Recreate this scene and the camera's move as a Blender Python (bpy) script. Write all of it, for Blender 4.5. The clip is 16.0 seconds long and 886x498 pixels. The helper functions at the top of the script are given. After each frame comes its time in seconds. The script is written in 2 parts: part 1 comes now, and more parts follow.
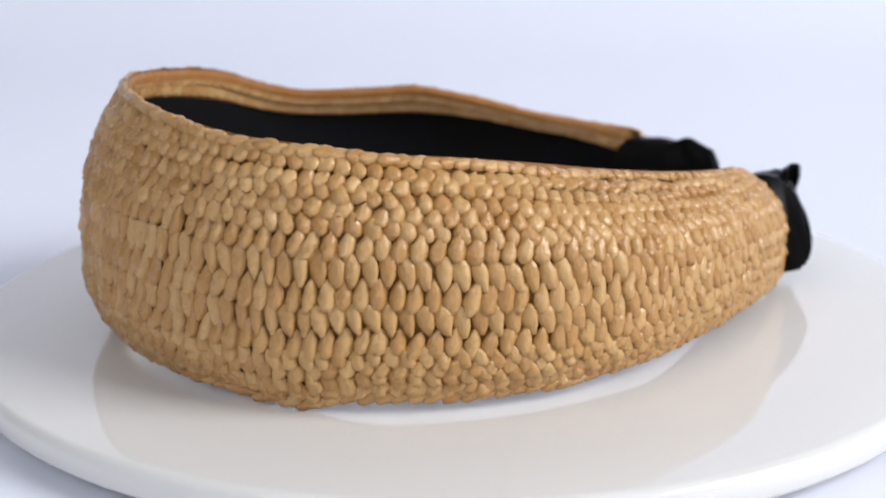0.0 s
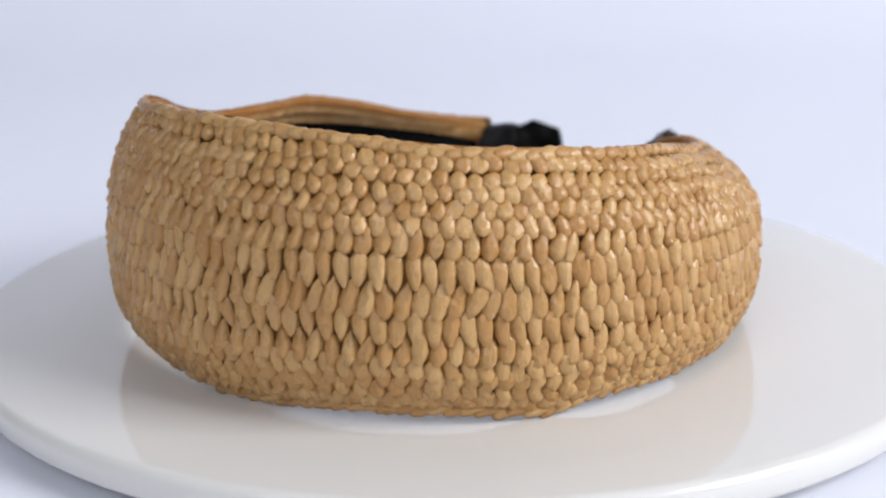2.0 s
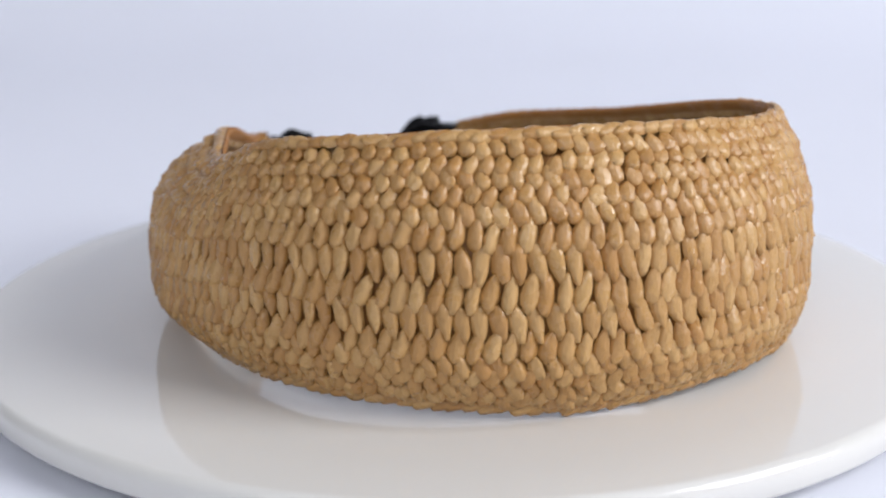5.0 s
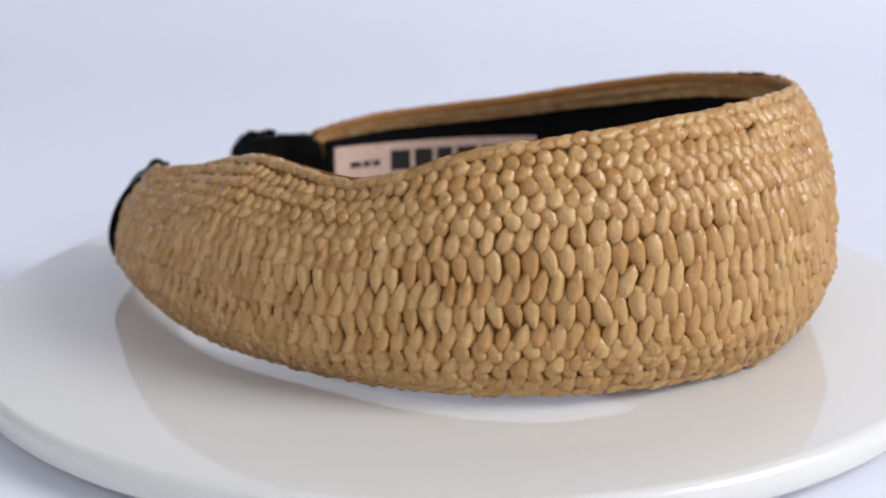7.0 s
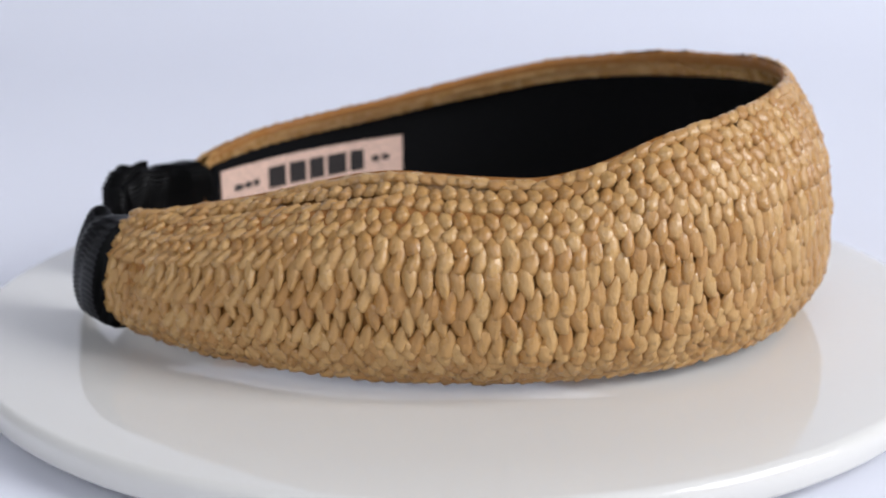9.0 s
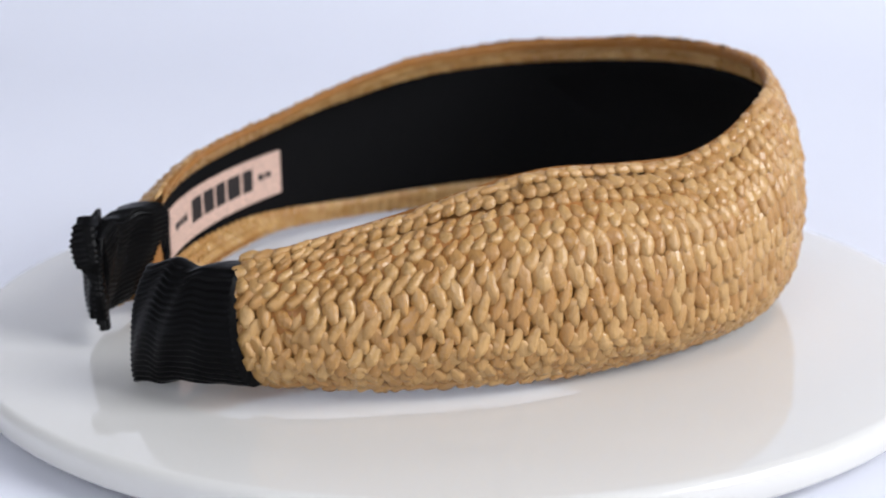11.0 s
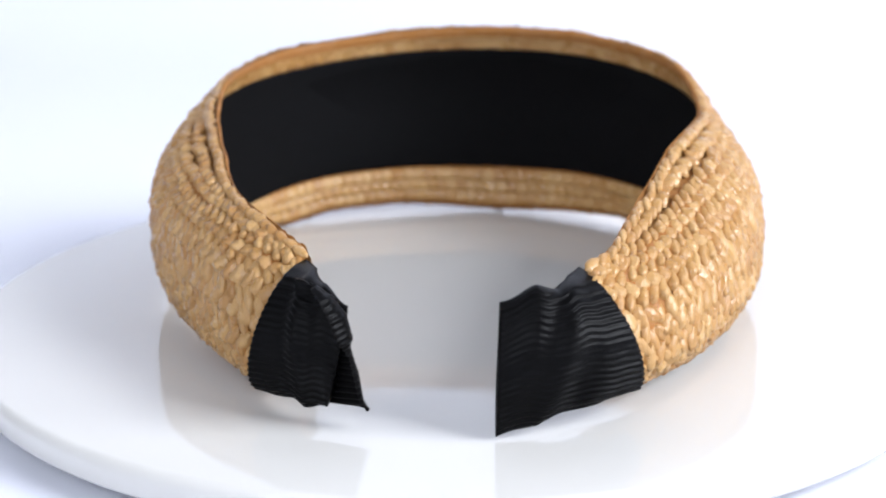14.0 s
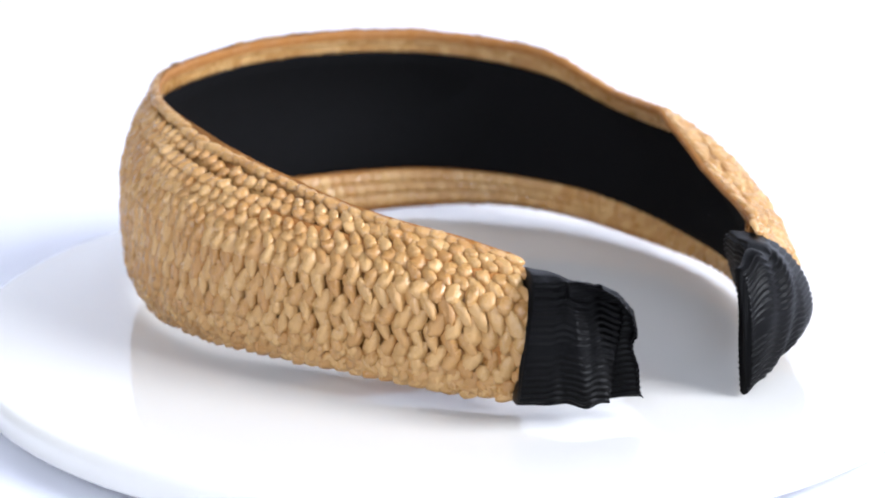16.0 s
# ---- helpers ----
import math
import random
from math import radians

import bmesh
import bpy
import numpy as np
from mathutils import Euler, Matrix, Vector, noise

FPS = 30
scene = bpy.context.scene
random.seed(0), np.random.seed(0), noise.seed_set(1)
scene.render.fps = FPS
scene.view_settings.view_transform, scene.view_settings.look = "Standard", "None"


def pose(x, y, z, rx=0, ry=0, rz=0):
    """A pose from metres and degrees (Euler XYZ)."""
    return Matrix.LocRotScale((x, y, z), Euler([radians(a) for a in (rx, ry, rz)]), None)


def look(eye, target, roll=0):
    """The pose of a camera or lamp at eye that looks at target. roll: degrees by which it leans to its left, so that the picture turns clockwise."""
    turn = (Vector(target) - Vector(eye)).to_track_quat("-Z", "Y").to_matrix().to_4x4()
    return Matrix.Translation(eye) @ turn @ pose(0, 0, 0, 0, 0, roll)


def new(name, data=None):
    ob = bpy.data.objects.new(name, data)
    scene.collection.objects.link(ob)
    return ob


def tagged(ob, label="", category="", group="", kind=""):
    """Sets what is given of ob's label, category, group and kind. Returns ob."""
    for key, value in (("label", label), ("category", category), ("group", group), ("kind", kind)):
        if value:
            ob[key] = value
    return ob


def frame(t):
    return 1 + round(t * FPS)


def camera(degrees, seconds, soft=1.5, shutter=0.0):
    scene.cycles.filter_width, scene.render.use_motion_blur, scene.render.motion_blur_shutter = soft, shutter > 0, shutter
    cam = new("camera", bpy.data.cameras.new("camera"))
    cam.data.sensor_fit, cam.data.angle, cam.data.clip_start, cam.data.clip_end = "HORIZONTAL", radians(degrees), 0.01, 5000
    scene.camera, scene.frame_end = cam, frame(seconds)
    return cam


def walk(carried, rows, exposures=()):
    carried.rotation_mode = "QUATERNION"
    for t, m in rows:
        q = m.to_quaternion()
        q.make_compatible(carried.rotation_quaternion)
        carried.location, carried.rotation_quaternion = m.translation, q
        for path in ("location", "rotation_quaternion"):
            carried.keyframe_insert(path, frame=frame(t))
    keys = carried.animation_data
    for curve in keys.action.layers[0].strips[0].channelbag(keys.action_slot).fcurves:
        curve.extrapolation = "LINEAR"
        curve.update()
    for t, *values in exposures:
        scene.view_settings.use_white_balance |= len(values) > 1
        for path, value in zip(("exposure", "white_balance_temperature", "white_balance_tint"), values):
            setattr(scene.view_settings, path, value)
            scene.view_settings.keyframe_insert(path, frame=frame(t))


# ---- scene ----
# ---- camera: it stands still, the turntable turns ----
cam = camera(35.0, 16.0, soft=2.0)
EYE = Vector((0.0, -0.3019, 0.0972))
YAW, PITCH = radians(0.554), radians(-16.061)
AHEAD = Vector((-math.sin(YAW) * math.cos(PITCH), math.cos(YAW) * math.cos(PITCH), math.sin(PITCH)))
STAND = look(EYE, EYE + AHEAD, -0.415)
walk(cam, [(0.0, STAND), (16.0, STAND)],
     exposures=[(0.0, -0.05, 6500, 10), (3.0, -0.18, 6520, 10), (4.7, -0.19, 6540, 10), (8.0, -0.21, 6520, 10), (10.5, -0.14, 6500, 10), (11.5, 0.0, 6460, 10), (12.5, 0.16, 6380, 10), (14.5, 0.50, 6240, 10), (16.0, 0.68, 6180, 10)])
cam.data.dof.use_dof = True
cam.data.dof.focus_distance = 0.252
cam.data.dof.aperture_fstop = 17.0

# ---- light: one large window, a fill lamp added at the front left, a grey room ----
world = bpy.data.worlds.new("daylight")
world.use_nodes = True
scene.world = world
wn = world.node_tree
sky = wn.nodes.new("ShaderNodeTexSky")
sky.sky_type, sky.sun_disc = "NISHITA", False
sky.sun_elevation, sky.sun_rotation = radians(38), radians(95)
wn.nodes["Background"].inputs["Strength"].default_value = 0.10
wn.links.new(sky.outputs["Color"], wn.nodes["Background"].inputs["Color"])


def area_lamp(name, eye, target, w, h, power, color):
    data = bpy.data.lights.new(name, "AREA")
    data.shape, data.size, data.size_y, data.energy, data.color = "RECTANGLE", w, h, power, color
    ob = new(name, data)
    ob.matrix_basis = look(eye, target)
    return ob


area_lamp("window_fill_light", (1.46, -0.55, 0.95), (0.0, 0.0, 0.2), 0.95, 0.95, 37.0, (0.93, 0.95, 1.0))
# added fill that lifts the left side; no known window stands there
area_lamp("window_fill_light", (-0.45, -1.46, 1.05), (0.0, 0.0, 0.2), 1.5, 1.0, 12.5, (0.93, 0.95, 1.0))


# ---- materials ----
def material(name, color, rough=0.6, metal=0.0, spec=0.5):
    m = bpy.data.materials.new(name)
    m.use_nodes = True
    b = m.node_tree.nodes["Principled BSDF"]
    b.inputs["Base Color"].default_value = (*color, 1)
    b.inputs["Roughness"].default_value = rough
    b.inputs["Metallic"].default_value = metal
    b.inputs["Specular IOR Level"].default_value = spec
    return m, m.node_tree, b


def node(nt, kind, **values):
    n = nt.nodes.new(kind)
    for key, value in values.items():
        n.inputs[key].default_value = value
    return n


def ramp(nt, source, stops):
    r = nt.nodes.new("ShaderNodeValToRGB")
    e = r.color_ramp.elements
    while len(e) < len(stops):
        e.new(0.5)
    for el, (p, c) in zip(e, stops):
        el.position, el.color = p, (*c, 1)
    nt.links.new(source, r.inputs["Fac"])
    return r.outputs["Color"]


def bump(nt, b, height, strength, distance):
    n = node(nt, "ShaderNodeBump", Strength=strength, Distance=distance)
    nt.links.new(height, n.inputs["Height"])
    nt.links.new(n.outputs["Normal"], b.inputs["Normal"])


def straw_material(name, rough, tones):
    """Raffia: each stitch its own tone, fine fibres along the strand, darker flecks."""
    m, nt, b = material(name, (0.5, 0.3, 0.13), rough, 0.0, 0.55)
    info, geo = nt.nodes.new("ShaderNodeObjectInfo"), nt.nodes.new("ShaderNodeNewGeometry")
    add = nt.nodes.new("ShaderNodeMath")
    nt.links.new(info.outputs["Random"], add.inputs[0])
    nt.links.new(geo.outputs["Random Per Island"], add.inputs[1])
    frac = nt.nodes.new("ShaderNodeMath")
    frac.operation = "FRACT"
    nt.links.new(add.outputs[0], frac.inputs[0])
    tone = ramp(nt, frac.outputs[0], list(zip((0.0, 0.5, 1.0), tones)))
    coord = nt.nodes.new("ShaderNodeTexCoord")
    coord.name = "band_space"
    stretch = node(nt, "ShaderNodeMapping", Scale=(1.0, 1.0, 0.22))
    nt.links.new(coord.outputs["Object"], stretch.inputs["Vector"])
    big = node(nt, "ShaderNodeTexNoise", Scale=260.0, Detail=3.0)
    nt.links.new(coord.outputs["Object"], big.inputs["Vector"])
    fibre = node(nt, "ShaderNodeTexNoise", Scale=2600.0, Detail=2.0)
    nt.links.new(stretch.outputs["Vector"], fibre.inputs["Vector"])
    mix = nt.nodes.new("ShaderNodeMix")
    mix.data_type, mix.blend_type = "RGBA", "MULTIPLY"
    mix.inputs["Factor"].default_value = 0.14
    nt.links.new(tone, mix.inputs["A"])
    nt.links.new(ramp(nt, fibre.outputs["Fac"], [(0.3, (0.72, 0.66, 0.58)), (0.62, (1, 1, 1))]), mix.inputs["B"])
    nt.links.new(mix.outputs["Result"], b.inputs["Base Color"])
    crumple = node(nt, "ShaderNodeTexNoise", Scale=520.0, Detail=2.0)
    nt.links.new(coord.outputs["Object"], crumple.inputs["Vector"])
    both = nt.nodes.new("ShaderNodeMath")
    both.operation = "MULTIPLY_ADD"
    both.inputs[1].default_value = 3.0
    nt.links.new(crumple.outputs["Fac"], both.inputs[0])
    nt.links.new(fibre.outputs["Fac"], both.inputs[2])
    bump(nt, b, both.outputs[0], 0.42, 0.0003)
    gloss = nt.nodes.new("ShaderNodeMapRange")
    gloss.inputs["From Min"].default_value, gloss.inputs["From Max"].default_value = 0.35, 0.65
    gloss.inputs["To Min"].default_value, gloss.inputs["To Max"].default_value = rough * 0.7, rough * 1.7
    nt.links.new(big.outputs["Fac"], gloss.inputs["Value"])
    nt.links.new(gloss.outputs["Result"], b.inputs["Roughness"])
    return m


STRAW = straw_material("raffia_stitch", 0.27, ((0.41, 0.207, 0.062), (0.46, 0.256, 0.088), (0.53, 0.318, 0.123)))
# the same raffia, with the shade between the stitches put into its colour
STRAW_GAP_SHADE = straw_material("raffia_gap_shade", 0.7, ((0.27, 0.105, 0.020), (0.31, 0.125, 0.026), (0.35, 0.15, 0.034)))


def plaster_material(name, color, rough=0.8):
    m, nt, b = material(name, color, rough)
    coord = nt.nodes.new("ShaderNodeTexCoord")
    n = node(nt, "ShaderNodeTexNoise", Scale=2.2, Detail=4.0)
    nt.links.new(coord.outputs["Object"], n.inputs["Vector"])
    nt.links.new(ramp(nt, n.outputs["Fac"], [(0.3, tuple(c * 0.97 for c in color)), (0.7, color)]), b.inputs["Base Color"])
    return m


# grey chosen so the unseen room bounces less light into the stitch gaps
WALL = plaster_material("grey_wall_paint", (0.42, 0.42, 0.43))
PAPER = plaster_material("white_backdrop_paper", (0.80, 0.815, 0.89))


def plate_material():
    m, nt, b = material("glossy_white_plastic", (0.71, 0.695, 0.66), 0.06, 0.0, 0.5)
    coord = nt.nodes.new("ShaderNodeTexCoord")
    n = node(nt, "ShaderNodeTexNoise", Scale=35.0, Detail=4.0)
    nt.links.new(coord.outputs["Object"], n.inputs["Vector"])
    v = node(nt, "ShaderNodeMapRange")
    v.inputs["To Min"].default_value, v.inputs["To Max"].default_value = 0.03, 0.06
    nt.links.new(n.outputs["Fac"], v.inputs["Value"])
    nt.links.new(v.outputs["Result"], b.inputs["Roughness"])
    return m


PLATE = plate_material()


def ribbon_material(name, color, rough, scale, strength, spec=0.35):
    m, nt, b = material(name, color, rough, 0.0, spec)
    coord = nt.nodes.new("ShaderNodeTexCoord")
    n = node(nt, "ShaderNodeTexNoise", Scale=scale, Detail=3.0)
    nt.links.new(coord.outputs["Object"], n.inputs["Vector"])
    nt.links.new(ramp(nt, n.outputs["Fac"], [(0.3, tuple(c * 0.7 for c in color)), (0.7, tuple(c * 1.4 for c in color))]), b.inputs["Base Color"])
    bump(nt, b, n.outputs["Fac"], strength, 0.0002)
    return m


RIBBON = ribbon_material("black_grosgrain", (0.0015, 0.0014, 0.0016), 0.36, 1500.0, 0.25, 0.085)
FELT = ribbon_material("black_lining_cloth", (0.003, 0.003, 0.0036), 0.9, 2200.0, 0.5, 0.12)
TAG_CLOTH = ribbon_material("pale_pink_satin", (0.62, 0.43, 0.35), 0.5, 1800.0, 0.15)
INK = ribbon_material("black_woven_print", (0.02, 0.016, 0.016), 0.7, 1500.0, 0.1)


# ---- builders ----
def mesh_of(name, verts, faces, mat, smooth=True):
    me = bpy.data.meshes.new(name)
    me.from_pydata([tuple(map(float, v)) for v in verts], [], faces)
    me.materials.append(mat)
    if smooth:
        me.polygons.foreach_set("use_smooth", [True] * len(me.polygons))
    me.update()
    return me


def part(name, me, parent, label=""):
    ob = new(name, me)
    ob.parent = parent
    return tagged(ob, label)


def grid_faces(n, m, closed_m=False):
    """Quads of an n by m grid of vertices, row after row."""
    out = []
    for i in range(n - 1):
        for j in range(m if closed_m else m - 1):
            k = (j + 1) % m
            out.append((i * m + j, i * m + k, (i + 1) * m + k, (i + 1) * m + j))
    return out


def revolve(profile, n=128):
    """A body turned about z from (radius, height) pairs that begin and end on the axis."""
    verts, faces = [], []
    rings = profile[1:-1]
    for r, z in rings:
        verts += [(r * math.cos(2 * math.pi * k / n), r * math.sin(2 * math.pi * k / n), z) for k in range(n)]
    faces = grid_faces(len(rings), n, True)
    verts += [(0, 0, profile[0][1]), (0, 0, profile[-1][1])]
    a, b, last = len(verts) - 2, len(verts) - 1, (len(rings) - 1) * n
    faces += [(a, (k + 1) % n, k) for k in range(n)] + [(b, last + k, last + (k + 1) % n) for k in range(n)]
    return verts, faces


def box(x0, x1, y0, y1, z0, z1):
    v = [(x, y, z) for x in (x0, x1) for y in (y0, y1) for z in (z0, z1)]
    f = [(0, 1, 3, 2), (4, 6, 7, 5), (0, 4, 5, 1), (2, 3, 7, 6), (0, 2, 6, 4), (1, 5, 7, 3)]
    return v, f


def boxes_mesh(name, specs, mat):
    verts, faces = [], []
    for s in specs:
        v, f = box(*s)
        faces += [tuple(i + len(verts) for i in q) for q in f]
        verts += v
    return mesh_of(name, verts, faces, mat, False)


# ---- the room: unseen grey walls added around, a window, a fill opening, a paper sweep on a table ----
TABLE_Z = -0.0088
ROOM = 1.5
LOW, HIGH = -0.78, 1.75


def structure(name, me, label, category):
    return tagged(new(name, me), label, category, kind="structure")


def build_room():
    r, t = ROOM, 0.12
    structure("floor", boxes_mesh("floor", [(-r - t, r + t, -r - t, r + t, LOW - t, LOW)], WALL), "pale plain floor of the studio room", "floor")
    structure("ceiling", boxes_mesh("ceiling", [(-r - t, r + t, -r - t, r + t, HIGH, HIGH + t)], WALL), "unseen grey ceiling, added to hold down the fill", "ceiling")
    structure("wall_north", boxes_mesh("wall_north", [(-r, r, r, r + t, LOW, HIGH)], WALL), "unseen grey wall behind the sweep, added to hold down the fill", "wall")
    structure("wall_west", boxes_mesh("wall_west", [(-r - t, -r, -r - t, r + t, LOW, HIGH)], WALL), "unseen grey side wall, added to hold down the fill", "wall")
    # east wall with its window opening
    structure("wall_east", boxes_mesh("wall_east", [
        (r, r + t, -r - t, -1.05, LOW, HIGH), (r, r + t, -0.05, r + t, LOW, HIGH),
        (r, r + t, -1.05, -0.05, LOW, 0.42), (r, r + t, -1.05, -0.05, 1.46, HIGH)], WALL), "grey wall with a large window opening", "wall")
    # south wall, opened only for the added fill lamp
    structure("wall_south", boxes_mesh("wall_south", [
        (-r, -1.22, -r - t, -r, LOW, HIGH), (0.32, r, -r - t, -r, LOW, HIGH),
        (-1.22, 0.32, -r - t, -r, LOW, 0.50), (-1.22, 0.32, -r - t, -r, 1.60, HIGH)], WALL), "unseen grey wall with an opening for the added fill lamp", "wall")


def build_sweep():
    """Paper that lies on the table and curves up behind into a backdrop."""
    line, y0, bend, rad = [], -0.75, 0.42, 0.38
    line += [(y0 + k * (bend - y0) / 10, TABLE_Z) for k in range(11)]
    line += [(bend + rad * math.sin(a), TABLE_Z + rad * (1 - math.cos(a))) for a in [k * math.pi / 2 / 20 for k in range(1, 21)]]
    line += [(bend + rad, TABLE_Z + rad + k * 0.1) for k in range(1, 9)]
    verts, n = [], 9
    for k, (y, z) in enumerate(line):
        verts += [(-1.2 + 2.4 * i / (n - 1), y, z) for i in range(n)]
    back = []
    for k, (y, z) in enumerate(line):
        y2, z2 = line[min(k + 1, len(line) - 1)]
        y1, z1 = line[max(k - 1, 0)]
        d = math.hypot(y2 - y1, z2 - z1)
        ny, nz = (z2 - z1) / d, -(y2 - y1) / d
        back += [(-1.2 + 2.4 * i / (n - 1), y + 0.001 * ny, z + 0.001 * nz) for i in range(n)]
    m = len(line)
    f = grid_faces(m, n)
    off = len(verts)
    faces = f + [tuple(i + off for i in q[::-1]) for q in f]
    for k in range(m - 1):
        a, b = k * n, (k + 1) * n
        faces += [(a, b, b + off, a + off), (a + n - 1, a + n - 1 + off, b + n - 1 + off, b + n - 1)]
    structure("backdrop", mesh_of("backdrop", verts + back, faces, PAPER), "seamless white paper sweep with a soft curve", "backdrop")


def build_table():
    table = tagged(new("table"), "plain grey table under the paper sweep", "table")
    z = TABLE_Z - 0.003
    part("tabletop", boxes_mesh("tabletop", [(-1.2, 1.2, -0.75, 0.42, z - 0.03, z)], WALL), table)
    leg = boxes_mesh("leg", [(-0.025, 0.025, -0.025, 0.025, LOW, z - 0.03)], WALL)
    for x, y in ((-1.1, -0.68), (1.1, -0.68), (-1.1, 0.36), (1.1, 0.36)):
        part("leg", leg, table).location = (x, y, 0)
    return table


def build_turntable():
    """A glossy round plate with a rolled rim, on a narrower base."""
    t = tagged(new("turntable"), "glossy white round display turntable on the paper sweep", "turntable")
    rim, R = 0.0022, 0.1062
    prof = [(0, 0.0)] + [(r, 0.0) for r in (0.03, 0.06, 0.09, R - rim)]
    prof += [(R - rim + rim * math.sin(a), -rim + rim * math.cos(a)) for a in [k * math.pi / 12 for k in range(1, 7)]]
    prof += [(R, -0.0050), (R - 0.0005, -0.0057), (R - 0.002, -0.0060), (0, -0.0060)]
    part("plate", mesh_of("plate", *revolve(prof), PLATE), t)
    b0 = -0.0062
    prof = [(0, b0), (0.070, b0), (0.0715, b0 - 0.001), (0.0715, TABLE_Z + 0.0025), (0.0735, TABLE_Z + 0.0012), (0.0735, TABLE_Z + 0.0002), (0, TABLE_Z + 0.0002)]
    part("base", mesh_of("base", *revolve(prof), PLATE), t, "matt white foot of the turntable")
    return t


# ---- the headband ----
CX, CY, LIFT = -4.56, -3.68, 4.4      # centre of the ring beside the turning axis, and the plate below it, in mm
KNOTS = (49.9, 57.9, 67, 77.1, 87.1, 96.9, 106.6, 116.2, 125.9, 135.6, 145.5, 155.3, 165, 179.4, 199, 219.3, 239.6, 249.7, 262, 275, 291.2, 307.3, 323.5, 338.5, 348.5, 358.5, 366.5, 370.5)
RIM_Z = (22.3, 25.2, 27.8, 30.9, 33.4, 35, 34.6, 34.5, 34.6, 37.2, 41.5, 43.4, 44.6, 46.4, 46.9, 46, 44, 43.4, 41.6, 40.2, 37.3, 34.2, 31.4, 29, 27.4, 25.6, 22.8, 21.2)
RIM_R = (77, 66.8, 59.8, 55.6, 53, 53.2, 53.2, 54.8, 57.8, 60.4, 62.2, 63.4, 64.2, 65, 65, 66, 66.5, 66, 63, 59.3, 54.4, 52.2, 52.6, 57.4, 61.6, 65.3, 69.6, 71.8)
FOOT_Z = (-0.2, -0.7, -1.4, -1.5, -1.6, -1.9, -2.4, -2.6, -2.4, -2.1, -1.7, -1.2, -1.4, -2.2, -3.6, -1.9, -2.2, -4.1, -1.5, -1.8, -1.9, -0.8, 0.4, 0.8, 0.4, -0.4, -1, -1)
FOOT_R = (82.1, 77.9, 73, 69.7, 66.9, 64.6, 62.5, 61.8, 62.3, 63.8, 65.8, 67.6, 68.5, 68.5, 69.5, 70.6, 70.4, 69.1, 68.3, 66.5, 64.6, 63.9, 64.7, 67.1, 70.7, 75, 80, 81.9)
BELLY = (85.1, 82.9, 77.7, 73.7, 71.2, 69.6, 68.8, 69.3, 69.8, 69.7, 70.5, 71.5, 72.6, 74.5, 75.7, 75.8, 74.7, 73.6, 71.4, 69.5, 67.9, 66.8, 66.6, 68.5, 71.7, 76.3, 81.2, 82.7)
FULLNESS = (2.3, 2.4, 2.7, 3.1, 3.5, 3.5, 3.5, 3.6, 3.6, 3.6, 3.6, 3.4, 3.2, 3, 2.9, 2.9, 3, 3, 3.4, 3.9, 4.3, 4.3, 4.1, 3.9, 3.5, 2.9, 2.5, 2.4)
LINING_TOP = (15.8, 18.8, 21.3, 23.8, 25.3, 26.3, 26.3, 26.8, 27.8, 30.3, 34.5, 36.5, 38.5, 40, 40.8, 40, 38, 37, 36, 34.2, 30.5, 27.8, 24.8, 23.2, 22.2, 21, 19.3, 17.8)
LINING_FOOT = (2.8, 2.3, 1.8, 1.8, 1.8, 1.8, 2, 2.8, 3.8, 5.8, 6.4, 7.2, 7.8, 8.5, 8, 8.2, 7.6, 6.6, 4.8, 3.9, 3.2, 4.4, 5.4, 5.6, 5.6, 5.6, 5.4, 4.8)
INSET = (12, 10, 8, 7, 6.5, 6.5, 6.5, 6.5, 6.5, 6.5, 6.5, 6.5, 6.5, 6.5, 6.5, 6.5, 6.5, 6.5, 6.5, 6.5, 6.8, 7.2, 7, 7, 8, 10, 12.6, 13)
FIRST, LAST = 49.6, 366.2      # the sleeve's two ends
DEGREES = np.arange(40.0, 376.01, 1.0)


def eased(values, width=5.0):
    """The knots joined into one soft curve over the ring."""
    far = np.arange(20.0, 396.01, 1.0)
    raw = np.interp(far, KNOTS, values)
    k = np.exp(-0.5 * (np.arange(-15, 16) / width) ** 2)
    return np.convolve(raw, k / k.sum(), "same")[20:20 + len(DEGREES)]


SOFT = {name: eased(v, w) for name, v, w in (
    ("rim_z", RIM_Z, 2.4), ("rim_r", RIM_R, 2.4), ("foot_z", FOOT_Z, 2.5), ("foot_r", FOOT_R, 4.0), ("belly", BELLY, 4.0),
    ("lining_top", LINING_TOP, 5.0), ("lining_foot", LINING_FOOT, 5.0), ("inset", INSET, 5.0), ("fullness", FULLNESS, 5.0))}


def at(name, phi):
    return float(np.interp(phi, DEGREES, SOFT[name]))


def place(phi, r, z):
    """A point of the headband, in metres, from degrees and mm."""
    a = radians(phi)
    return np.array((CX + r * math.cos(a), CY + r * math.sin(a), z + LIFT)) / 1000.0


def outer(phi, v):
    """Radius and height on the outer face, v from the rim (0) to the foot (1)."""
    zt, zb, rm = at("rim_z", phi), at("foot_z", phi), at("belly", phi)
    z = zt + (zb - zt) * v
    h, h0 = 1 - v, 0.25
    if h > h0:
        r = rm - (rm - at("rim_r", phi)) * ((h - h0) / (1 - h0)) ** at("fullness", phi)
    else:
        r = rm - (rm - at("foot_r", phi)) * ((h0 - h) / h0) ** 2
    return r, z


def lining_radius(phi, z):
    """The lining keeps its depth, and draws in where the sleeve's face draws in."""
    zt, zb = at("rim_z", phi), at("foot_z", phi)
    r, _ = outer(phi, min(max((zt - z) / (zt - zb), 0), 1))
    return min(at("belly", phi) - at("inset", phi), r - 3.4)


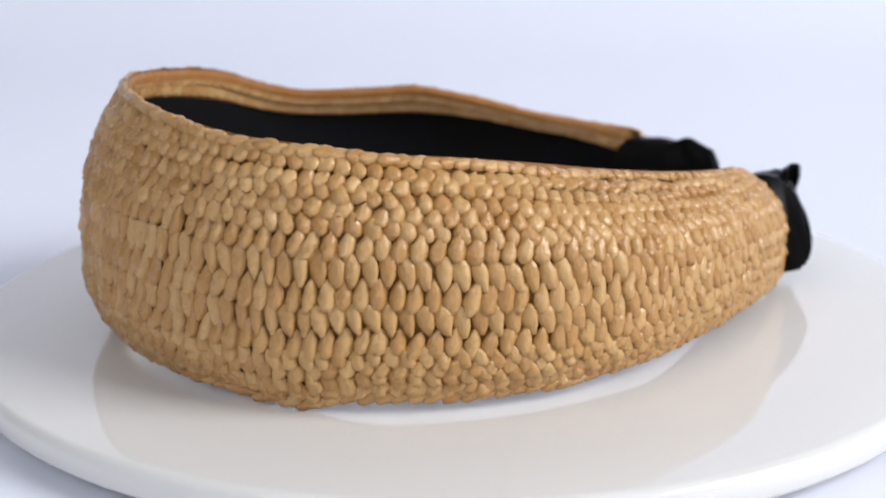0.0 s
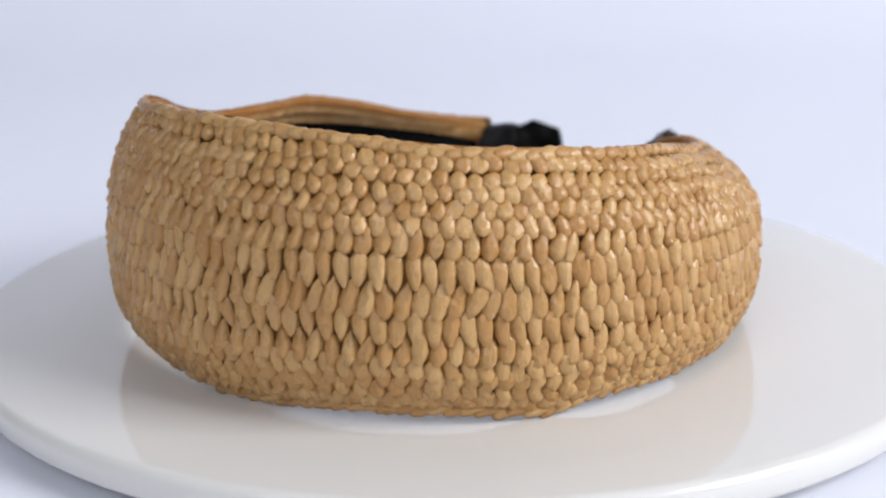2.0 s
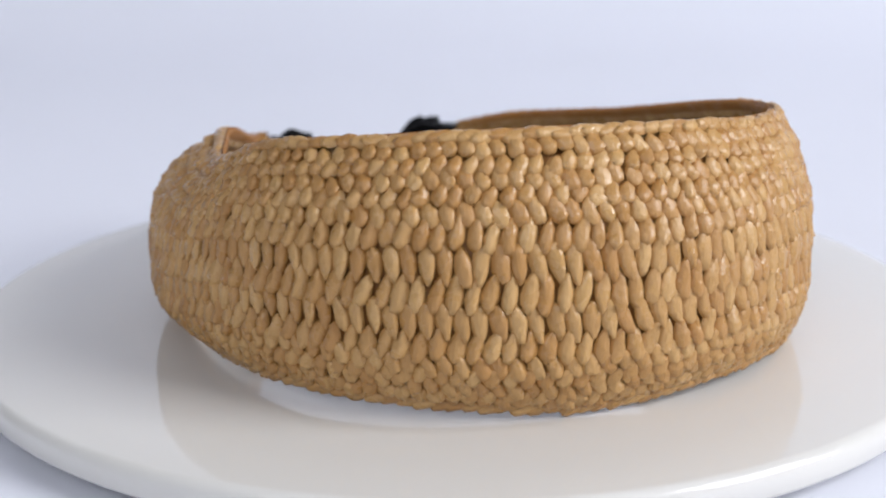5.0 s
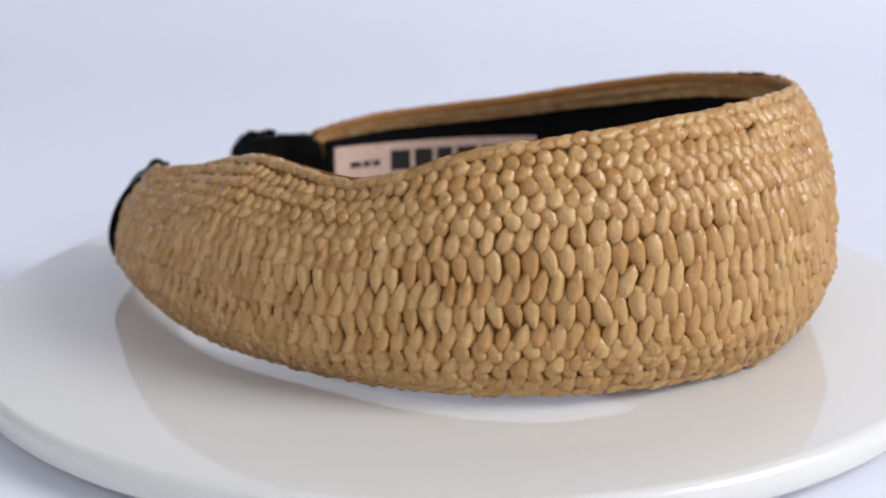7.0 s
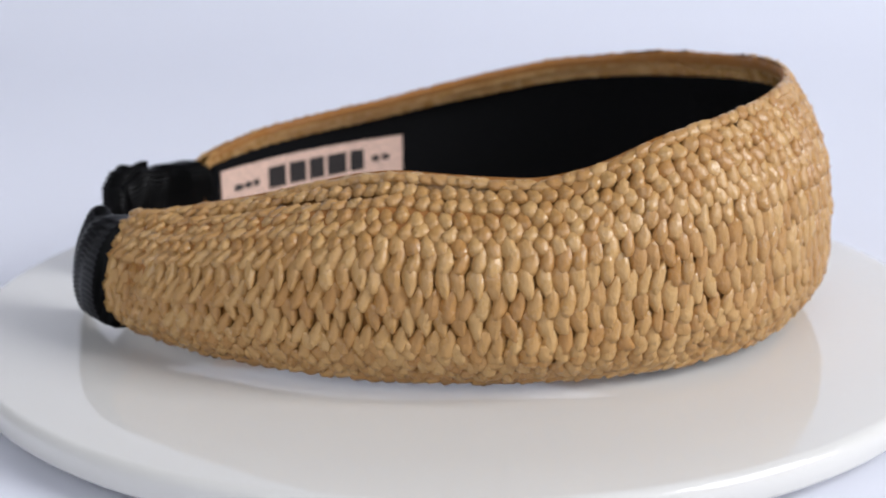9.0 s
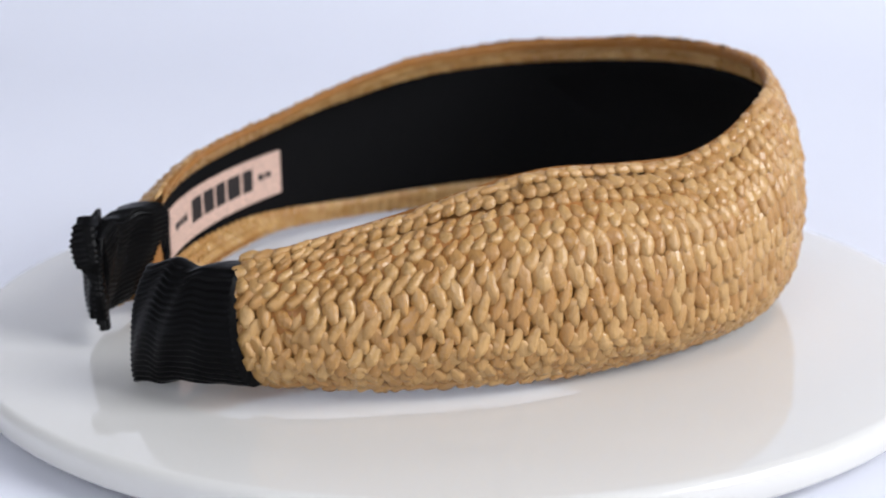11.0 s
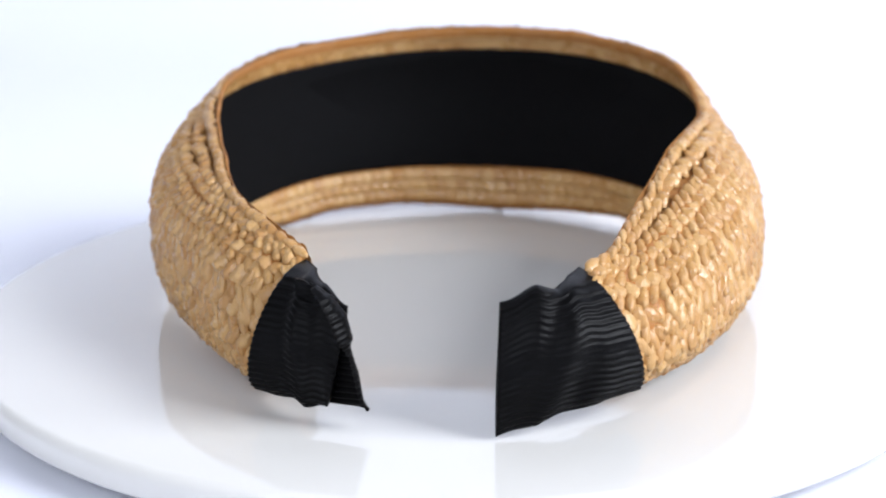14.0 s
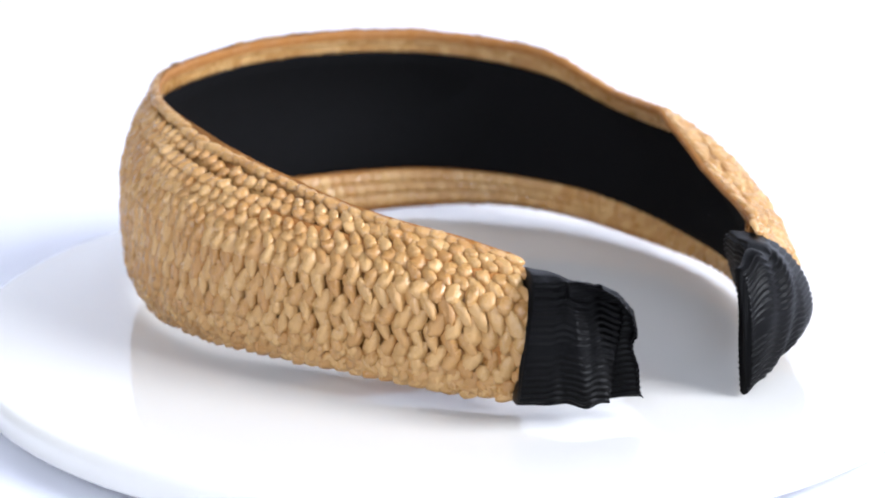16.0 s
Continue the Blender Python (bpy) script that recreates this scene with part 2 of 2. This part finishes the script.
def turned_in(phi):
    """How far the lower lip is drawn inwards, in mm."""
    return float(np.interp(phi, (290, 315, 335, 355, 366), (0, 3.5, 8.5, 11.0, 10.0)))


def section(phi):
    """The closed outline of the sleeve: outer face, then the lower lip, the back, and the upper lip."""
    pts = [outer(phi, v) for v in np.linspace(0, 1, 23)]
    lo, hi = at("lining_foot", phi), at("lining_top", phi)
    rl, rh = [lining_radius(phi, z) + 0.4 for z in (lo, hi)]
    rf, zf = pts[-1]
    rt, zt = pts[0]
    pts += [(rf - 1.6, zf - 0.1), (rf - 2.4 - turned_in(phi), zf + 1.2), (0.5 * (rf - 2.4 - turned_in(phi) + rl), 0.5 * (zf + 1.2 + lo) - 0.3), (rl, lo)] + [(lining_radius(phi, lo + f * (hi - lo)) + 0.9, lo + f * (hi - lo)) for f in (0.1, 0.3, 0.5, 0.7, 0.85, 0.95)] + [(rh, hi)]
    pts += [(0.5 * (rt - 1.8 + rh), 0.5 * (zt - 1.6 + hi) + 0.4), (rt - 1.9, zt - 1.2), (rt - 1.2, zt + 0.1)]
    return pts


def outer_frame(phi, v):
    """Place, along, down and out on the outer face."""
    p = place(phi, *outer(phi, v))
    along = place(phi + 0.6, *outer(phi + 0.6, v)) - place(phi - 0.6, *outer(phi - 0.6, v))
    down = place(phi, *outer(phi, min(v + 0.03, 1))) - place(phi, *outer(phi, max(v - 0.03, 0)))
    along, down = along / np.linalg.norm(along), down / np.linalg.norm(down)
    out = np.cross(down, along)
    out /= np.linalg.norm(out)
    a = radians(phi)
    if out[0] * math.cos(a) + out[1] * math.sin(a) < 0:
        out = -out
    return p, along, down, out


def arc_length(phi):
    pts = np.array([outer(phi, v) for v in np.linspace(0, 1, 23)])
    return float(np.hypot(*np.diff(pts, axis=0).T).sum())


def stitch_shape(tip, fold, blunt):
    """A pressed leaf of folded raffia, 1 wide, 1 long, 1 high: a flat top with a crease and steep flanks; tip: how far its belly sits below the middle; blunt: round or pointed ends."""
    xs, ys = (-1.0, -0.86, -0.45, 0.12, 0.6, 0.9, 1.0), (-1.0, -0.86, -0.6, -0.25, 0.1, 0.45, 0.76, 0.93, 1.0)
    verts = []
    for y in ys:
        u = (y + tip) / (1 + tip) if y > -tip else (y + tip) / (1 - tip)
        end = max(0.0, 1 - abs(u) ** blunt)
        wide = 0.5 * end ** 0.75
        for x in xs:
            lift = (1 - abs(x) ** 2.9) * (0.42 + 0.58 * end ** 0.6) * (0.0 if abs(y) == 1 else 1.0)
            crease = fold * max(0, 0.5 - abs(x - 0.15)) * end
            verts.append((x * max(wide, 0.05) + 0.05 * y * fold, y * 0.5, max(lift - crease, 0) * (1 - 0.22 * y + 0.22 * x)))
    return verts, grid_faces(len(ys), len(xs))


def crumpled(shape, rng):
    verts, faces = shape
    out = []
    for x, y, z in verts:
        f = 1.0 if z > 0.05 else 0.4
        out.append((x + rng.gauss(0, 0.030) * f, y + rng.gauss(0, 0.022) * f, z + (rng.gauss(0, 0.09) if z > 0.05 else 0)))
    return out, faces


KINDS = [stitch_shape(0.34, 0.3, 2.2), stitch_shape(-0.30, 0.5, 2.2), stitch_shape(0.22, 0.35, 2.7), stitch_shape(0.2, 0.9, 2.2)]
VARIANTS = 8
SHAPES = [crumpled(k, random.Random(31 * i + j)) for i, k in enumerate(KINDS) for j in range(VARIANTS)]
# rows from the rim down: place, length in mm, lean in degrees, shape
ROWS = ((0.004, 5.0, 78, 2), (0.046, 3.9, -22, 2), (0.096, 4.0, 20, 2), (0.147, 4.1, -18, 2), (0.200, 4.3, 16, 0), (0.258, 4.7, -15, 2), (0.330, 5.8, 11, 0),
        (0.430, 6.9, -10, 1), (0.532, 6.9, 10, 0), (0.632, 6.8, -10, 1), (0.724, 6.0, 10, 0), (0.795, 4.5, -17, 2), (0.846, 4.0, 19, 2), (0.893, 3.9, -20, 2), (0.936, 3.7, 20, 2), (0.972, 3.4, -20, 2), (0.995, 5.0, 76, 2))
FULL = arc_length(210)      # length of the outer face where it is widest
PITCH_MM = 3.12


def stitch_list(rng):
    """All stitches: (row, phi, shape, 4x4). Neighbouring rows stand half a stitch apart, so that they interlock."""
    columns = [FIRST - 1.0]
    while columns[-1] < LAST + 1.0:
        columns.append(columns[-1] + math.degrees(PITCH_MM / at("belly", columns[-1])) * rng.uniform(0.94, 1.06))
    out = []
    for row, (v0, length, lean, shape) in enumerate(ROWS):
        wander = rng.uniform(0, 6.28)
        for a0, a1 in zip(columns, columns[1:]):
            gap = a1 - a0
            phi = a0 + gap * (0.5 * (row % 2) + rng.gauss(0, 0.045)) + 0.4 * math.sin(a0 / 17 + wander)
            share = arc_length(phi) / FULL
            scale = max(share, 0.66)
            v = 0.5 + (v0 - 0.5) * scale / share
            if row in (0, len(ROWS) - 1):
                v = v0
            elif -0.05 < v < 0.045:
                v = 0.045
            elif 0.955 < v < 1.05:
                v = 0.955
            if not -0.01 < v < 1.01:
                continue
            vv = min(max(v + rng.gauss(0, 0.005) + 0.006 * math.sin(phi / 9 + wander), 0.004), 0.996)
            p, along, down, nrm = outer_frame(phi, vv)
            # the stitches gather where the sleeve is tucked into the ribbon ends
            tuck = sum(math.exp(-((phi - c) * 0.33) ** 2 - ((vv - d) * 5.5) ** 2) for c, d in ((362.0, 0.66), (57.0, 0.52)))
            p = p - nrm * 0.0019 * tuck
            # towards the two ends the rows draw together into a herringbone
            knit = math.exp(-((phi - 56) / 30) ** 4) + math.exp(-((phi - 362) / 34) ** 4)
            slant = (17 if lean > 0 else -17) * knit if abs(lean) < 60 else 0
            a = radians(lean + slant + rng.gauss(0, 4.5 + 22 * tuck))
            x, y = along * math.cos(a) + down * math.sin(a), -down * math.cos(a) + along * math.sin(a)
            edge = row in (0, len(ROWS) - 1)
            w = PITCH_MM * (0.84 if edge else 1.03 - 0.06 * knit) * rng.uniform(0.88, 1.12) / 1000
            l = length * (1.05 + 0.14 * knit) * max(scale, 0.7) * rng.uniform(0.94, 1.07) / 1000
            h = (1.0 if edge else 1.3 if length < 5 else 1.45) * rng.uniform(0.82, 1.18) / 1000
            s = (shape if rng.random() < 0.86 else rng.randrange(4)) * VARIANTS + rng.randrange(VARIANTS)
            n2 = nrm + (rng.gauss(0, 0.16) + (0.16 if row % 2 else -0.16)) * along + (rng.gauss(0, 0.12) - 0.06) * down
            m = np.eye(4)
            m[:3, 0], m[:3, 1], m[:3, 2], m[:3, 3] = x * w, y * l, n2 * h, p - nrm * (0.0009 if edge else 0.0013)
            out.append((row, phi, s, m))
    return out


def joined(stitches, name, mat):
    verts, faces = [], []
    for _, _, s, m in stitches:
        v, f = SHAPES[s]
        w = np.c_[np.array(v), np.ones(len(v))] @ m.T
        faces += [tuple(i + len(verts) for i in q) for q in f]
        verts += [tuple(q) for q in w[:, :3]]
    return mesh_of(name, verts, faces, mat)


def lip_stitches(rng):
    """Flatter rows on the inner lip, above the lining."""
    out = []
    for upper, fr, lean in ((True, 0.25, 14), (True, 0.68, -14), (False, 0.22, 14), (False, 0.50, -14), (False, 0.78, 14)):
        phi = FIRST
        while phi < LAST:
            def spot(p):
                rl = lining_radius(p, at("lining_top" if upper else "lining_foot", p))
                if upper:
                    r0, z0 = outer(p, 0)
                    return place(p, (r0 - 1.7) * (1 - fr) + rl * fr, (z0 - 1.0) * (1 - fr) + at("lining_top", p) * fr)
                r0, z0 = outer(p, 1)
                return place(p, (r0 - 2.2 - turned_in(p)) * (1 - fr) + rl * fr, (z0 + 0.8) * (1 - fr) + at("lining_foot", p) * fr)
            p = spot(phi)
            along = spot(phi + 0.6) - spot(phi - 0.6)
            along /= np.linalg.norm(along)
            a = radians(phi)
            inward = np.array((-math.cos(a), -math.sin(a), -0.35 if upper else 0.3))
            inward -= along * (inward @ along)
            inward /= np.linalg.norm(inward)
            y = np.cross(inward, along)
            if y[2] < 0:
                y = -y
            b = radians(lean + rng.gauss(0, 6))
            m = np.eye(4)
            m[:3, 0], m[:3, 1] = (along * math.cos(b) - y * math.sin(b)) * 0.0048, (y * math.cos(b) + along * math.sin(b)) * 0.0033
            m[:3, 2], m[:3, 3] = inward * (0.0002 if upper else 0.0007), p - inward * 0.00012
            out.append((0, phi, 2 * VARIANTS, m))
            phi += math.degrees(PITCH_MM / at("belly", phi)) * rng.uniform(0.9, 1.1)
    return out


def build_sleeve(band):
    """The closed raffia ground under the stitches, its colour darkened for the shade in the gaps."""
    angles = np.arange(FIRST - 1, LAST + 1.01, 1.5)
    verts, m = [], 0
    for phi in angles:
        pts = section(phi)
        m = len(pts)
        n = 23
        for k, (r, z) in enumerate(pts):
            if k < n:       # the ground lies under the stitches
                d = np.array(pts[min(k + 1, n - 1)]) - np.array(pts[max(k - 1, 0)])
                d /= np.hypot(*d)
                r, z = r - 2.2 * abs(d[1]), z - (1.7 if k < 3 else 0) + (0.5 if k > n - 4 else 0)
            verts.append(place(phi, r, z))
    faces = grid_faces(len(angles), m, True)
    last = (len(angles) - 1) * m
    faces += [tuple(range(m - 1, -1, -1)), tuple(range(last, last + m))]
    return part("sleeve", mesh_of("sleeve", verts, faces, STRAW_GAP_SHADE), band, "tan crocheted raffia sleeve, open inside")


def build_lining(band):
    angles = np.arange(FIRST + 0.5, LAST + 0.01, 1.5)
    verts = []
    for phi in angles:
        lo, hi = at("lining_foot", phi), at("lining_top", phi)
        zs = [lo + (hi - lo) * f for f in (0, 0.03, 0.15, 0.3, 0.5, 0.7, 0.85, 0.97, 1)]
        rs = [lining_radius(phi, z) for z in zs]
        loop = [(r - (0.3 if 0 < k < 8 else 0), z) for k, (r, z) in enumerate(zip(rs, zs))] + [(rs[7] + 0.5, hi - 0.5), (rs[1] + 0.5, lo + 0.5)]
        verts += [place(phi, *q) for q in loop]
    m = 11
    faces = grid_faces(len(angles), m, True)
    last = (len(angles) - 1) * m
    faces += [tuple(range(m - 1, -1, -1)), tuple(range(last, last + m))]
    return part("lining", mesh_of("lining", verts, faces, FELT), band, "matt black cloth lining inside the band")


def tag_point(u, w, lift):
    """u along the tag (0 beside the cuff), w up (0 to 1), lift off the lining in mm."""
    phi = 363.4 - 48.3 * u
    z = (6.8 + 2.9 * u) + (10.8 - 0.1 * u) * w
    r = lining_radius(phi, 16) - 0.4 - lift
    return place(phi, r, z)


def tag_patch(name, u0, u1, w0, w1, lift, thick, mat):
    n = max(3, int(40 * (u1 - u0)))
    verts = []
    for k in range(n):
        u = u0 + (u1 - u0) * k / (n - 1)
        verts += [tag_point(u, w0, lift), tag_point(u, w1, lift), tag_point(u, w1, lift - thick), tag_point(u, w0, lift - thick)]
    faces = grid_faces(n, 4, True) + [(3, 2, 1, 0), tuple((n - 1) * 4 + i for i in range(4))]
    return mesh_of(name, verts, faces, mat, False)


def build_tag(band):
    tag = part("tag", tag_patch("tag", 0, 1, 0, 1, 0.35, 0.33, TAG_CLOTH), band, "pale pink satin label sewn on the lining")
    # the printed wordmark as plain bars of its size
    for u0, u1 in ((0.26, 0.355), (0.375, 0.465), (0.485, 0.565), (0.585, 0.69), (0.71, 0.785)):
        part("print_block", tag_patch("print_block", u0, u1, 0.30, 0.80, 0.42, 0.06, INK), tag)
    for u0, u1 in ((0.07, 0.12), (0.13, 0.165), (0.175, 0.21), (0.83, 0.87), (0.885, 0.925)):
        part("small_print_bar", tag_patch("small_print_bar", u0, u1, 0.46, 0.60, 0.42, 0.06, INK), tag)
    return tag


def cuff_loop(center_r, low, high, thick, n, bend=0.0, ribs=0.5, turn=0.0, phase=0.0):
    """An oval of ribbon across the band: (radius, height) pairs with fine ribs."""
    out = []
    mid, half = 0.5 * (low + high), 0.5 * (high - low)
    for k in range(n):
        a = 2 * math.pi * k / n
        c, s = math.cos(a), math.sin(a)
        z = half * math.copysign(abs(s) ** 0.9, s)
        r = 0.5 * thick * math.copysign(abs(c) ** 0.7, c)
        r += ribs * (0.5 + 0.5 * math.cos(2 * math.pi * (z + phase) / 1.12)) * math.copysign(min(1, abs(c) * 4), c)
        r += bend * ((z / half) ** 2) + turn * z / half
        out.append((center_r + r, mid + z))
    return out


def build_cuff(band, rows, wave, lobe, label):
    """rows: (phi, radius, low, high, thickness, bend, turn, shift of the upper edge) from the sleeve to the free end."""
    n, steps = 200, 42
    rows = np.array(rows, float)
    verts = []
    t = np.linspace(0, 1, len(rows))
    for k in range(steps):
        f = k / (steps - 1)
        phi, r, lo, hi, th, bend, turn, shift = [float(np.interp(f, t, rows[:, i])) for i in range(8)]
        for j, (rr, z) in enumerate(cuff_loop(r, lo, hi, th, n, bend, 0.5 * (1 - 0.4 * f ** 3), turn, 0.22 * math.sin(13 * f) + 0.12 * math.sin(29 * f + 1))):
            x = (z - lo) / (hi - lo)
            w = wave * math.sin(9 * f + 5 * x) * math.sin(math.pi * min(1, f * 1.1)) * (0.4 + f) + 0.3 * f * math.sin(21 * f + 7 * x)
            slant = 3.5 * f * (x - 0.5) * wave + lobe * f * f * (1 - (2 * x - 1) ** 2)
            verts.append(place(phi + slant + shift * x * x, rr + w, z + 0.4 * math.sin(15 * f + 3 * x) * f))
    faces = grid_faces(steps, n, True)
    last = (steps - 1) * n
    faces += [tuple(range(n - 1, -1, -1)), tuple(range(last, last + n))]
    return part("end_cuff", mesh_of("end_cuff", verts, faces, RIBBON), band, label)


def build_flap(cuff):
    """The end of the ribbon: a ribbed sheet that curls outwards, widest near the top, with a notch and a drooping tip."""
    nu, nw, half = 18, 120, 0.32
    heights, curls, reach = (0, 0.08, 0.30, 0.44, 0.52, 0.60, 0.80, 0.94, 1), (0.2, 0.4, 0.6, 0.35, 0.7, 1.2, 1.35, 1.0, 0.5), (19.8, 19.4, 19.2, 18.2, 18.4, 19.2, 18.6, 16.6, 14.2)
    faces_of = []
    for side in (half, -half):
        for k in range(nw):
            w = k / (nw - 1)
            c, far = float(np.interp(w, heights, curls)), float(np.interp(w, heights, reach))
            z = -0.5 + 21.8 * w
            spots = ((10.4, 81.8), (far - 2.0, 82.8), (far + 0.5, 83.6), (far + 0.3 - 1.9 * c, 84.4 + 3.4 * c))
            for j in range(nu):
                u = j / (nu - 1)
                b = ((1 - u) ** 3, 3 * u * (1 - u) ** 2, 3 * u * u * (1 - u), u ** 3)
                phi, r = [sum(q * p[i] for q, p in zip(b, spots)) for i in (0, 1)]
                rib = 0.24 * math.cos(2 * math.pi * (z + 0.25 * math.sin(7 * u)) / 1.12)
                sag = -1.0 * u * u * c * max(0, w - 0.5)
                faces_of.append(place(phi, r + side + (rib if side > 0 else rib * 0.6) * min(1, 4 * u), z + sag + 0.25 * math.sin(9 * u) * w))
    f = grid_faces(nw, nu)
    off = nw * nu
    faces = f + [tuple(i + off for i in q[::-1]) for q in f]
    ring = list(range(nu)) + [k * nu + nu - 1 for k in range(1, nw)] + [(nw - 1) * nu + j for j in range(nu - 2, -1, -1)] + [k * nu for k in range(nw - 2, 0, -1)]
    faces += [(a, b, b + off, a + off) for a, b in zip(ring, ring[1:] + ring[:1])]
    return part("curled_flap", mesh_of("curled_flap", faces_of, faces, RIBBON), cuff)


def build_headband():
    band = tagged(new("headband"), "wide tan crocheted raffia headband with black ribbon ends", "headband")
    for m in (STRAW, STRAW_GAP_SHADE):
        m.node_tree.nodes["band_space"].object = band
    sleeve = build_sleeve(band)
    build_lining(band)
    build_tag(band)
    build_cuff(band, [(52.4, 78.2, -0.2, 20.6, 15.5, -1, -2.5, -4.5), (47.8, 81, -0.2, 20.4, 12.5, -1, -2.2, -3), (43, 83.8, -1.2, 19.8, 8.0, -0.8, -1.8, -1), (39, 85.8, -2.6, 20.8, 4.6, -1.6, -1.7, 0), (35.2, 87.0, -4.2, 19.2, 2.6, -1.6, -1.8, -1.0)],
               0.5, -0.4, "black grosgrain ribbon end, flared and pinched flat")
    cuff = build_cuff(band, [(4.4, 76.4, -0.6, 21.2, 15.5, -1, -3, 3.0), (7.6, 78.4, -0.6, 21.0, 12.0, -1, -2.5, 2.4), (10.4, 80.8, -0.6, 20.6, 8.5, -0.5, -1.8, 1), (13.2, 82.4, -0.6, 20.0, 5.0, 0.4, -1.5, 0), (16.0, 83.4, -0.4, 18.0, 2.0, 0.8, -1, 0.2)],
                      0.6, 0.2, "black grosgrain ribbon end, creased and folded over")
    build_flap(cuff)
    rng = random.Random(7)
    stitches = stitch_list(rng)
    near = [s for s in stitches if 200 < s[1] < 250 and 1 <= s[0] <= 13][:300]
    chosen = {id(s) for s in near}
    rest = [s for s in stitches if id(s) not in chosen]
    tagged(part("stitches", joined(rest, "stitches", STRAW), sleeve, "puffed drops of folded raffia in rows"), kind="stuff")
    tagged(part("lip_stitches", joined(lip_stitches(rng), "lip_stitches", STRAW), sleeve, "flat raffia rows on the inner lip"), kind="stuff")
    shapes = [mesh_of("stitch", v, f, STRAW) for v, f in SHAPES]
    for _, _, s, m in near:
        ob = part("stitch", shapes[s], sleeve)
        ob.matrix_basis = Matrix(m.tolist())
    return band


build_room()
build_sweep()
build_table()
turntable = build_turntable()
headband = build_headband()

# degrees turned, every half second where it was timed
TURNS = ((0.0, 0.0), (0.5, 8.09), (1.0, 16.94), (1.5, 25.33), (2.0, 34.24), (2.5, 42.64), (3.0, 51.59), (3.5, 59.68), (4.0, 68.35), (4.5, 76.54), (7.0, 119.81), (7.5, 128.02),
         (8.0, 137.03), (10.5, 179.78), (11.0, 188.71), (11.5, 197.02), (12.0, 205.83), (12.5, 214.27), (13.0, 223.24), (13.5, 231.62), (14.0, 240.62), (14.5, 249.09), (15.0, 258.3), (15.5, 266.77), (16.0, 275.77))


def motions():
    rows = [(t, pose(0, 0, 0, 0, 0, a)) for t, a in TURNS]
    walk(headband, rows)
    walk(turntable, rows)


motions()
